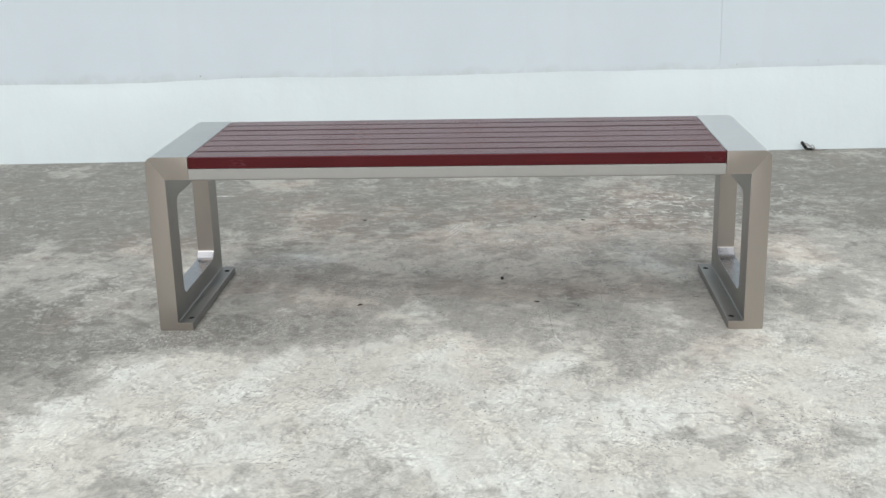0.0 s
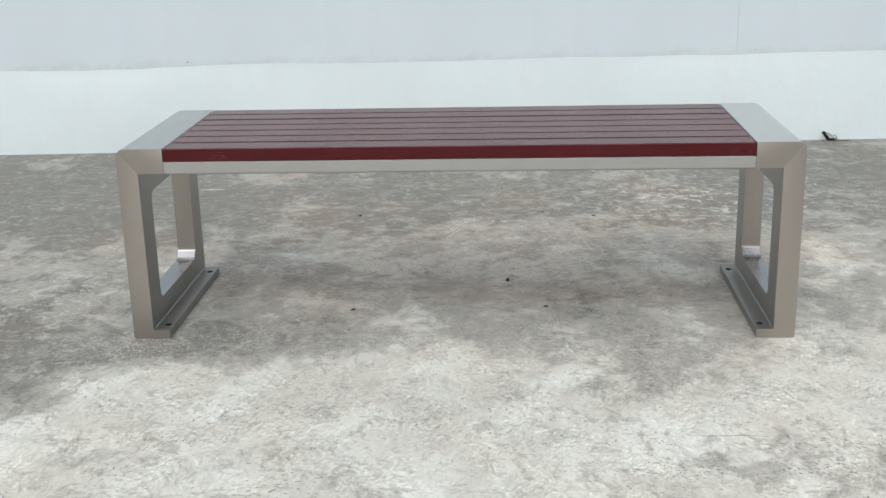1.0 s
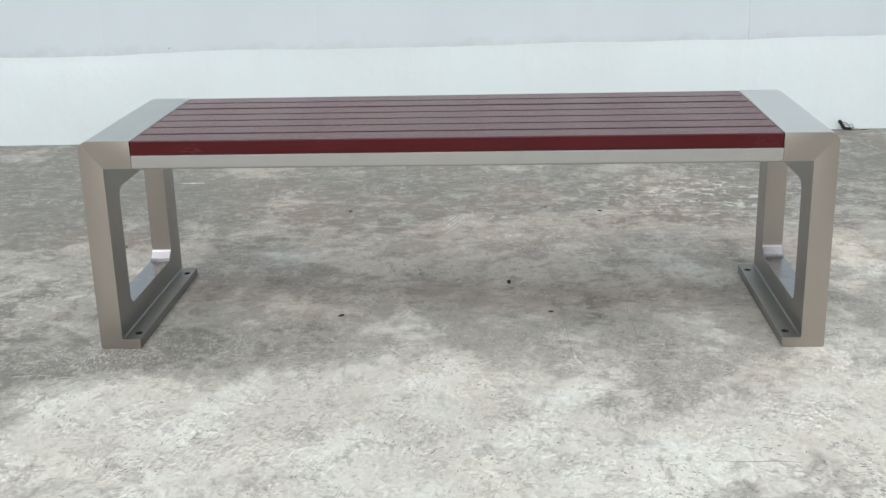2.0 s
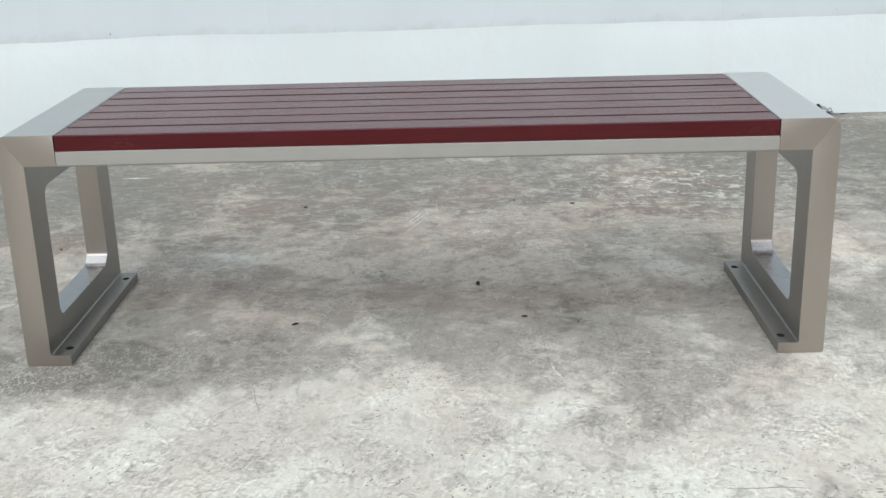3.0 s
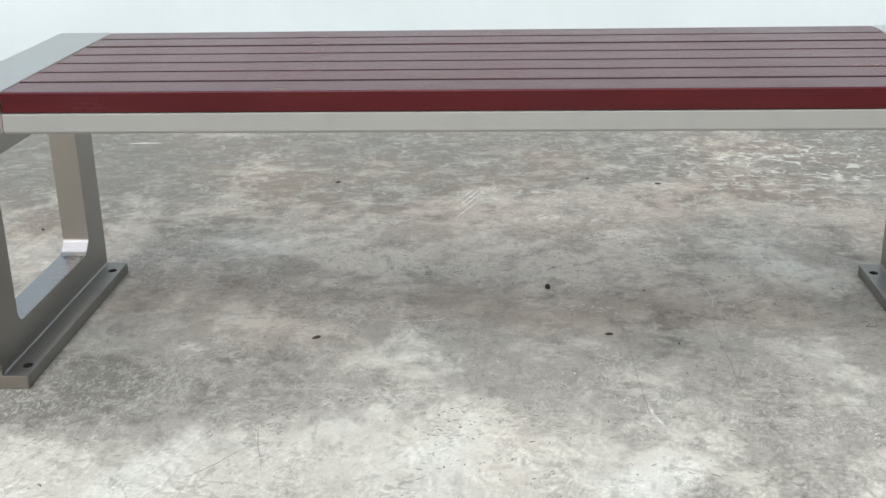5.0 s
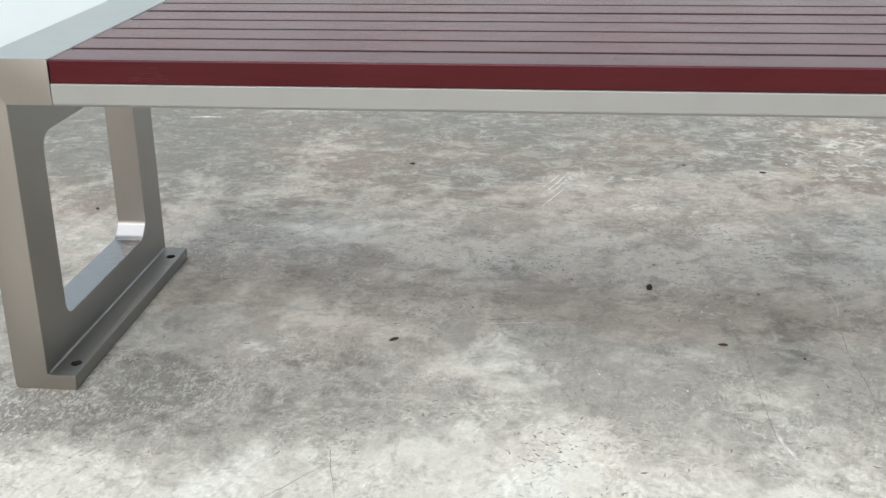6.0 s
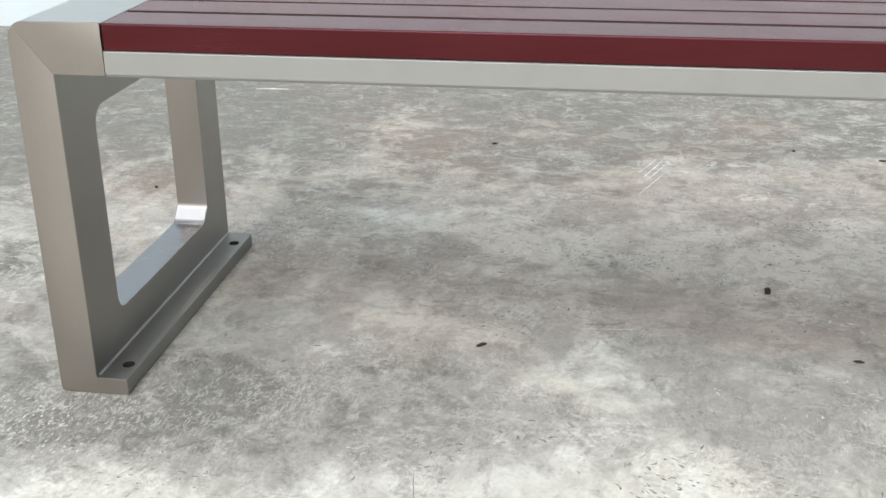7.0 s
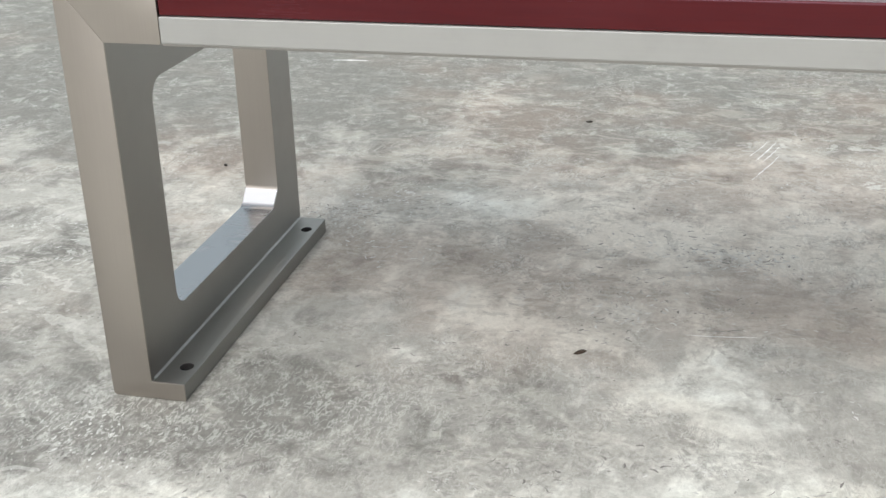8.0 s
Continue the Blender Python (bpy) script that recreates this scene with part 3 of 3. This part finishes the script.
def weld(side):
    """The small ground-down fillet between the frame and its floor plate."""
    bm = bmesh.new()
    ends = []
    for y in (0.006, DEPTH - 0.004):
        ends.append([bm.verts.new((side * x, y, z)) for x, z in ((LEG_IN + 0.0004, 0.0204), (LEG_IN - 0.0022, 0.0204), (LEG_IN - 0.0013, 0.0211), (LEG_IN - 0.0006, 0.0219), (LEG_IN + 0.0004, 0.0232))])
    for i in range(5):
        bm.faces.new((ends[0][i], ends[0][(i + 1) % 5], ends[1][(i + 1) % 5], ends[1][i]))
    bm.faces.new(ends[0])
    bm.faces.new(ends[1])
    return bm


def slat_mesh():
    """One slat with soft long edges."""
    width, low = SLAT_WIDTH, RAIL_TOP + 0.0006
    outline = rounded([(0, low, 0.002), (width, low, 0.002), (width, TOP - 0.0008, 0.0018), (0, TOP - 0.0008, 0.0022)], 5)
    place = Matrix(((0, 0, 1, 0), (1, 0, 0, 0), (0, 1, 0, 0), (0, 0, 0, 1)))
    return slab(outline, [], 2 * PLATE_IN - 0.0030, place, 0.0006)


SLAT_GAP = 0.0058
SLAT_FRONT = 0.0018
SLAT_WIDTH = (DEPTH - 2 * SLAT_FRONT - 6 * SLAT_GAP) / 7


def build_bench():
    bench = thing("bench", "backless bench with dark red slats on brushed steel end frames", "bench")
    for side in (-1, 1):
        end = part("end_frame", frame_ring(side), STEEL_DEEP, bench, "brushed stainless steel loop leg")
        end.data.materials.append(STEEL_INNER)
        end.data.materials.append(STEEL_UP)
        # painted shading by facing: darker sides, bluish reveals, lighter fronts
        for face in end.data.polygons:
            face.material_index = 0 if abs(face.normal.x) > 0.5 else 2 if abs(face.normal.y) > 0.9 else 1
        part("top_plate", top_cap(side), STEEL_TOP if side > 0 else STEEL_TOP_DIM, end, "flat brushed steel plate with rounded shoulder")
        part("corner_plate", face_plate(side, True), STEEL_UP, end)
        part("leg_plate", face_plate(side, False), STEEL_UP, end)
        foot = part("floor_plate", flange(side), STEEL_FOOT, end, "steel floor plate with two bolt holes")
        # walls of the bolt holes take the painted shade
        foot.data.materials.append(HOLE)
        for face in foot.data.polygons:
            c = face.center
            if abs(face.normal.z) < 0.5 and abs(abs(c.x) - HOLE_X) < 0.009 and min(abs(c.y - y) for y in HOLES_Y) < 0.0095:
                face.material_index = 1
        part("weld", weld(side), STEEL_FOOT, end)
    for y0, y1 in ((0.0004, 0.0400), (DEPTH - 0.0400, DEPTH - 0.0004)):
        part("rail", box(-PLATE_IN + 0.0001, PLATE_IN - 0.0001, y0, y1, LIP + 0.0006, RAIL_TOP, 0.0012, 2), STEEL_RAIL, bench, "satin steel seat rail")
        # thin recessed strip added to draw the dark line under the rail
        part("rail_edge_strip", box(-PLATE_IN + 0.0010, PLATE_IN - 0.0010, y0 + 0.0016, y1 - 0.0016, LIP - 0.0016, LIP + 0.0010, 0.0003, 1), STEEL_DEEP, bench)
    front, inner = (mesh_from("slat", slat_mesh(), SLAT, 35) for _ in range(2))
    # gap shade painted on: inner slats get a darker colour on their long sides
    inner.materials.append(SLAT_GAP_SHADE)
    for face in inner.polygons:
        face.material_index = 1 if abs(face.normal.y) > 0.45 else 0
    for k in range(7):
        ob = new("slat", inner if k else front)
        ob.parent = bench
        ob.location = (0.0001 * ((k * 5) % 3 - 1), SLAT_FRONT + k * (SLAT_WIDTH + SLAT_GAP), 0.0002 * ((k * 3) % 4 - 1.5) * (k > 0))
        tagged(ob, "dark red coated wooden slat")
    return bench


bench = build_bench()


# ---- small things on the floor and at the wall ----
def chip(size, seed):
    """A small broken lump."""
    rnd = random.Random(seed)
    bm = bmesh.new()
    bmesh.ops.create_icosphere(bm, subdivisions=2, radius=1.0)
    for v in bm.verts:
        v.co *= 1 + 0.35 * noise.noise(v.co * 1.7 + Vector((seed, 0, 0))) + rnd.uniform(-0.05, 0.05)
        v.co = Vector((v.co.x * size[0] / 2, v.co.y * size[1] / 2, max(0.0, v.co.z + 0.55) * size[2] / 1.55))
    return bm


def lay_chip(name, label, category, at, size, turn, material, seed):
    ob = tagged(new(name, mesh_from(name, chip(size, seed), material, 40)), label, category)
    ob.matrix_world = pose(at[0], at[1], 0.0003, 0, 0, turn)
    return ob


lay_chip("stone_chip", "small dark square stone chip on the concrete", "stone chip", (0.110, 0.403), (0.010, 0.011, 0.008), 8, GRIT_DARK, 3)
lay_chip("wood_chip", "small dark brown wood splinter on the concrete", "wood chip", (-0.266, 0.187), (0.015, 0.0045, 0.004), 38, GRIT_BROWN, 8)
lay_chip("wood_chip", "short dark flat wood splinter on the concrete", "wood chip", (0.203, 0.208), (0.014, 0.005, 0.003), -8, GRIT_BROWN, 12)
lay_chip("stone_chip", "tiny dark stone chip beyond the bench", "stone chip", (-0.355, 1.045), (0.012, 0.006, 0.003), 12, GRIT_DARK, 31)
lay_chip("stone_chip", "tiny dark stone chip seen past the bench leg", "stone chip", (-0.922, 0.712), (0.006, 0.006, 0.003), 40, GRIT_DARK, 35)

lay_chip("stone_chip", "small dark elongated stone chip behind the bench", "stone chip", (0.375, 1.030), (0.016, 0.007, 0.003), -12, GRIT_BROWN, 41)
lay_chip("stone_chip", "tiny brown stone chip behind the bench", "stone chip", (0.218, 1.070), (0.006, 0.006, 0.003), 30, GRIT_BROWN, 44)
lay_chip("stone_chip", "tiny dark stone chip beside a crack", "stone chip", (0.310, 0.173), (0.004, 0.004, 0.002), 0, GRIT_DARK, 47)


def lay_specks():
    """Tiny pale specks of dried dirt on the second slat."""
    for k, (x, y, size) in enumerate(((0.528, 0.141, 0.0040), (0.556, 0.142, 0.0055), (0.566, 0.138, 0.0030), (0.574, 0.119, 0.0028))):
        ob = tagged(new("dirt_speck", mesh_from("dirt_speck", chip((size, size * 0.8, 0.0008), 60 + k), SPECK, 40)), "tiny pale brown speck of dirt on a red slat", "dirt speck", "dirt specks on the slats")
        ob.matrix_world = pose(x, y, TOP - 0.0005, 0, 0, 30 * k)


lay_specks()


def lay_curl():
    """A thin dark curl of swarf by the floor plate."""
    pts = bend([(-0.016, 0.012, 0.0012), (0.0, 0.021, 0.002), (0.012, 0.012, 0.0012), (0.006, 0.002, 0.001), (-0.004, -0.008, 0.0009), (0.016, -0.009, 0.0009), (0.030, -0.008, 0.0009)])
    ob = tagged(new("metal_shaving", mesh_from("metal_shaving", tube(pts, 0.00055, 6), GRIT_BROWN, 60)), "thin dark curled metal shaving on the concrete", "metal shaving")
    ob.matrix_world = Matrix.LocRotScale((0.620, 0.250, 0), None, (0.5, 0.6, 0.6))
    return ob


lay_curl()


def lay_cable():
    """A black cable end with bare grey wires, lying where the plinth meets the floor."""
    at = (1.36, 2.100, 0.0)
    cable = thing("cable_end", "black cable stub with loose grey wires at the wall's foot", "cable", at=at)
    part("plug", tube(bend([(-0.030, -0.012, 0.055), (-0.020, -0.008, 0.046), (-0.004, 0.0, 0.024), (0.004, 0.002, 0.012)]), 0.011, 10), BLACK, cable, "black rubber plug")
    part("sleeve", tube(bend([(0.0, -0.004, 0.011), (0.030, -0.008, 0.010), (0.055, -0.002, 0.009)]), 0.008, 10), BLACK, cable)
    part("wire", tube(bend([(-0.018, -0.012, 0.050), (0.006, -0.018, 0.046), (0.030, -0.016, 0.026), (0.052, -0.010, 0.010), (0.10, -0.006, 0.004)]), 0.0035, 7), GREY_WIRE, cable)
    part("wire", tube(bend([(-0.012, -0.014, 0.040), (0.022, -0.020, 0.032), (0.040, -0.018, 0.040), (0.056, -0.012, 0.016)]), 0.0025, 7), GREY_WIRE, cable)
    part("wire", tube(bend([(0.05, -0.004, 0.008), (0.08, 0.004, 0.005), (0.11, -0.002, 0.003), (0.14, 0.002, 0.003)]), 0.0025, 7), BLACK, cable)
    cable.scale = (0.64, 0.64, 0.64)
    return cable


lay_cable()


def ribbon(points, width, material, name, label, category, seed):
    """A thin, ragged mark in the surface of the slab, 0.6 mm proud."""
    rnd = random.Random(seed)
    pts = bend([(x, y, 0.0) for x, y in points], 10)
    bm = bmesh.new()
    pairs = []
    for i, p in enumerate(pts):
        d = (pts[min(i + 1, len(pts) - 1)] - pts[max(i - 1, 0)]).normalized()
        side = Vector((-d.y, d.x, 0))
        fade = math.sin(math.pi * (i + 0.6) / (len(pts) + 0.2)) ** 0.5
        w = width * fade * rnd.uniform(0.45, 1.0) / 2
        off = side * rnd.uniform(-0.6, 0.6) * min(width, 0.0012)
        pairs.append([bm.verts.new(p + off + side * s * w + Vector((0, 0, z))) for s, z in ((-1, 0.0002), (0, 0.0006), (1, 0.0002))])
    for a, b in zip(pairs, pairs[1:]):
        bm.faces.new((a[0], b[0], b[1], a[1]))
        bm.faces.new((a[1], b[1], b[2], a[2]))
    ob = tagged(new(name, mesh_from(name, bm, material)), label, category, kind="structure")
    return ob


ribbon([(0.230, 0.212), (0.232, 0.12), (0.236, 0.02), (0.240, -0.09)], 0.0013, CRACK, "crack", "hairline crack in the concrete slab", "crack", 1)
ribbon([(0.380, 0.286), (0.374, 0.20), (0.378, 0.10), (0.376, -0.01)], 0.0013, CRACK, "crack", "hairline crack in the concrete slab", "crack", 2)
ribbon([(-0.300, -0.10), (-0.291, -0.15), (-0.268, -0.235)], 0.0010, CRACK, "crack", "short hairline crack in the concrete slab", "crack", 3)
ribbon([(0.45, -0.487), (0.50, -0.490), (0.55, -0.488), (0.59, -0.492)], 0.0026, CRACK, "crack", "short dark crack in the concrete slab", "crack", 4)
for k, (x0, y0, x1, y1, w) in enumerate(((-0.064, 0.885, -0.030, 0.985, 0.0045), (-0.054, 0.880, -0.024, 0.965, 0.0030), (-0.074, 0.905, -0.042, 0.990, 0.0030), (-0.072, 0.790, -0.026, 0.915, 0.0030))):
    ribbon([(x0, y0), ((x0 + x1) / 2 + 0.001, (y0 + y1) / 2), (x1, y1)], w, CHALK, "scratch", "straight white scratch on the concrete", "scratch", 60 + k)
ribbon([(0.580, -0.300), (0.610, -0.312), (0.640, -0.318), (0.660, -0.330)], 0.0020, CRACK, "crack", "short slanting crack in the concrete slab", "crack", 14)
ribbon([(0.456, -0.025), (0.510, -0.027), (0.569, -0.030)], 0.0012, CRACK, "crack", "straight hairline crack in the concrete slab", "crack", 15)
ribbon([(0.526, 0.112), (0.590, 0.106), (0.650, 0.102)], 0.0016, CRACK, "crack", "short crack beside the steel foot plate", "crack", 16)
ribbon([(0.430, -0.570), (0.422, -0.535), (0.408, -0.490)], 0.0050, CHALK_DULL, "scratch", "curved pale scuff on the concrete", "scratch", 17)
ribbon([(0.300, -0.550), (0.318, -0.560), (0.342, -0.562)], 0.0040, CHALK_DULL, "scratch", "short pale scuff on the concrete", "scratch", 18)
ribbon([(-0.138, 0.268), (-0.110, 0.271), (-0.085, 0.279)], 0.0022, CRACK, "crack", "dark straight crease in the concrete", "crack", 19)
ribbon([(-0.96, 1.40), (-0.92, 1.405), (-0.88, 1.405)], 0.012, CHALK, "scratch", "short white scratch on the concrete", "scratch", 7)

ribbon([(-0.150, 0.254), (-0.11, 0.257), (-0.070, 0.263)], 0.0030, CHALK, "scratch", "thin straight white scratch on the concrete", "scratch", 9)
ribbon([(0.240, -0.030), (0.246, -0.062), (0.258, -0.100)], 0.0075, CHALK_DULL, "scratch", "white scuff beside the crack", "scratch", 8)
ribbon([(0.218, -0.390), (0.238, -0.362), (0.260, -0.332)], 0.0035, CHALK, "scratch", "thin slanting white scratch on the concrete", "scratch", 11)
ribbon([(-0.365, -0.240), (-0.335, -0.205), (-0.318, -0.180), (-0.300, -0.160)], 0.0009, CRACK, "crack", "short slanting hairline crack in the concrete slab", "crack", 12)
ribbon([(0.365, 0.44), (0.385, 0.40), (0.390, 0.36), (0.384, 0.32)], 0.0022, CHALK, "scratch", "thin curved white scratch on the concrete", "scratch", 13)


def scatter_creases(name, label, zones, dark, seed):
    """Hundreds of short, curled creases in clusters: x, y, half width, half depth, clusters and, where they run one way, their lean."""
    rnd = random.Random(seed)
    verts, faces = [], []
    for cx, cy, rx, ry, clusters, *way in zones:
        for _ in range(clusters):
            x0, y0 = cx + rx * rnd.uniform(-1, 1), cy + ry * rnd.uniform(-1, 1)
            lean, size = (rnd.gauss(way[0], 0.15) if way else rnd.gauss(0.25, 0.7)), rnd.uniform(0.5, 1.25)
            for _ in range(rnd.randint(3, 14)):
                x, y = x0 + rnd.gauss(0, 0.030), y0 + rnd.gauss(0, 0.018)
                if abs(abs(x) - 0.705) < 0.06 and -0.015 < y < 0.5:
                    continue
                a, turn = lean + rnd.gauss(0, 0.25 if way else 0.55), rnd.uniform(-1.0, 1.0) * (0.6 if way else 1.0)
                length, width = size * rnd.uniform(0.003, 0.012), rnd.uniform(0.0007, 0.0020)
                n = 5
                first = len(verts)
                for i in range(n + 1):
                    w = width * (1 - abs(2 * i / n - 1) ** 2 * 0.9) * rnd.uniform(0.6, 1.0)
                    dx, dy = math.cos(a), math.sin(a)
                    verts.extend(((x - dy * w, y + dx * w, 0.0002), (x, y, 0.0005), (x + dy * w, y - dx * w, 0.0002)))
                    x, y, a = x + dx * length / n, y + dy * length / n, a + turn / n * 1.6
                    if i:
                        q = first + 3 * i
                        faces.extend(((q - 3, q - 2, q + 1, q), (q - 2, q - 1, q + 2, q + 1)))
    me = bpy.data.meshes.new(name)
    me.from_pydata(verts, [], faces)
    m = Nodes(name + "_tone", rough=0.9, spec=0.2)
    own = m.tree.nodes.new("ShaderNodeNewGeometry").outputs["Random Per Island"]
    m.colour(m.mix(own, *dark))
    me.materials.append(m.mat)
    return tagged(new(name, me), label, "crease", kind="stuff")


# ticks torn by the float, all one way: x, y, half width, half depth, clusters, lean
TICKS = [(0.62, -0.53, 0.03, 0.03, 5, -0.8), (0.63, -0.61, 0.05, 0.03, 8, -0.7), (0.71, -0.50, 0.04, 0.02, 5, -0.6), (0.69, -0.62, 0.05, 0.03, 7, -0.6), (0.40, -0.52, 0.03, 0.02, 3, -0.5),
         (0.38, -0.65, 0.05, 0.03, 5, -0.4), (0.81, -0.52, 0.06, 0.04, 5, -0.9), (0.39, -0.32, 0.06, 0.05, 5, -0.3), (0.43, -0.61, 0.04, 0.03, 4, -0.4)]
TICKS_BACK = [(-0.45, -0.40, 0.06, 0.05, 9, 0.9), (-0.56, -0.54, 0.06, 0.04, 8, 0.8), (-0.30, -0.71, 0.05, 0.03, 7, 0.5), (-0.60, -0.63, 0.05, 0.03, 5, 0.9), (-0.74, -0.28, 0.04, 0.06, 7, 1.3),
              (-0.76, -0.09, 0.08, 0.04, 12, 1.4), (-0.60, -0.09, 0.06, 0.04, 7, 0.7), (-0.40, 0.03, 0.06, 0.03, 7, 0.4), (-0.31, -0.03, 0.06, 0.03, 5, 0.2), (-0.05, -0.10, 0.04, 0.02, 4, -0.6), (-1.04, 0.38, 0.05, 0.07, 10, 0.9)]
LACE = [(-0.67, 0.54, 0.03, 0.03, 7), (-0.53, 0.61, 0.05, 0.02, 4), (-0.10, 0.48, 0.06, 0.03, 8), (0.21, 0.67, 0.05, 0.03, 7), (0.36, 0.57, 0.07, 0.02, 6), (-0.22, 0.31, 0.03, 0.04, 4)]
scatter_creases("crease", "short curled dark creases pressed into the concrete", [(0.0, -0.45, 1.2, 0.36, 90), (0.35, -0.25, 0.45, 0.25, 30), (-0.05, 0.02, 0.6, 0.14, 20), (0.1, 0.45, 0.5, 0.28, 44), (0.3, 1.0, 0.8, 0.35, 36),
                (-0.75, -0.06, 0.25, 0.08, 16), (0.95, 0.25, 0.2, 0.4, 14), (-0.95, 0.4, 0.2, 0.4, 14), *TICKS, *TICKS_BACK, *LACE], ((0.18, 0.175, 0.163, 1), (0.41, 0.40, 0.37, 1)), 11)
scatter_creases("flake", "short pale flakes and lips on the concrete", [(0.0, -0.40, 1.1, 0.36, 40), (0.35, -0.25, 0.45, 0.25, 18), (-0.05, 0.05, 0.6, 0.16, 10), (0.1, 0.55, 0.55, 0.30, 34), (0.65, 1.15, 0.35, 0.30, 22),
                (-0.55, 0.55, 0.20, 0.15, 16), (0.243, -0.05, 0.008, 0.035, 7, -1.35), (0.45, -0.062, 0.03, 0.010, 6, 0.2), (-0.76, -0.09, 0.08, 0.04, 14, 1.4), (-1.04, 0.38, 0.05, 0.07, 10, 0.9), *LACE, *LACE], ((0.46, 0.465, 0.44, 1), (0.64, 0.65, 0.62, 1)), 12)


def wall_mark(x, z, size, seed):
    """A small dark chip in the paint."""
    ob = tagged(new("paint_chip", mesh_from("paint_chip", chip((size, size * 1.1, 0.0012), seed), SCUFF, 40)), "small dark chip in the white paint", "paint chip", "chips in the wall paint", "structure")
    ob.matrix_world = WALL_AT @ pose(x, 0.0282 if z > 0.34 else 0.012, z, 90, 0, 20 * seed)
    return ob


for k, (x, z, size) in enumerate(((-1.15, 0.352, 0.007), (1.07, 0.357, 0.008), (1.40, 0.366, 0.005), (0.62, 0.352, 0.004), (-0.98, 0.345, 0.005))):
    wall_mark(x, z, size, k + 2)
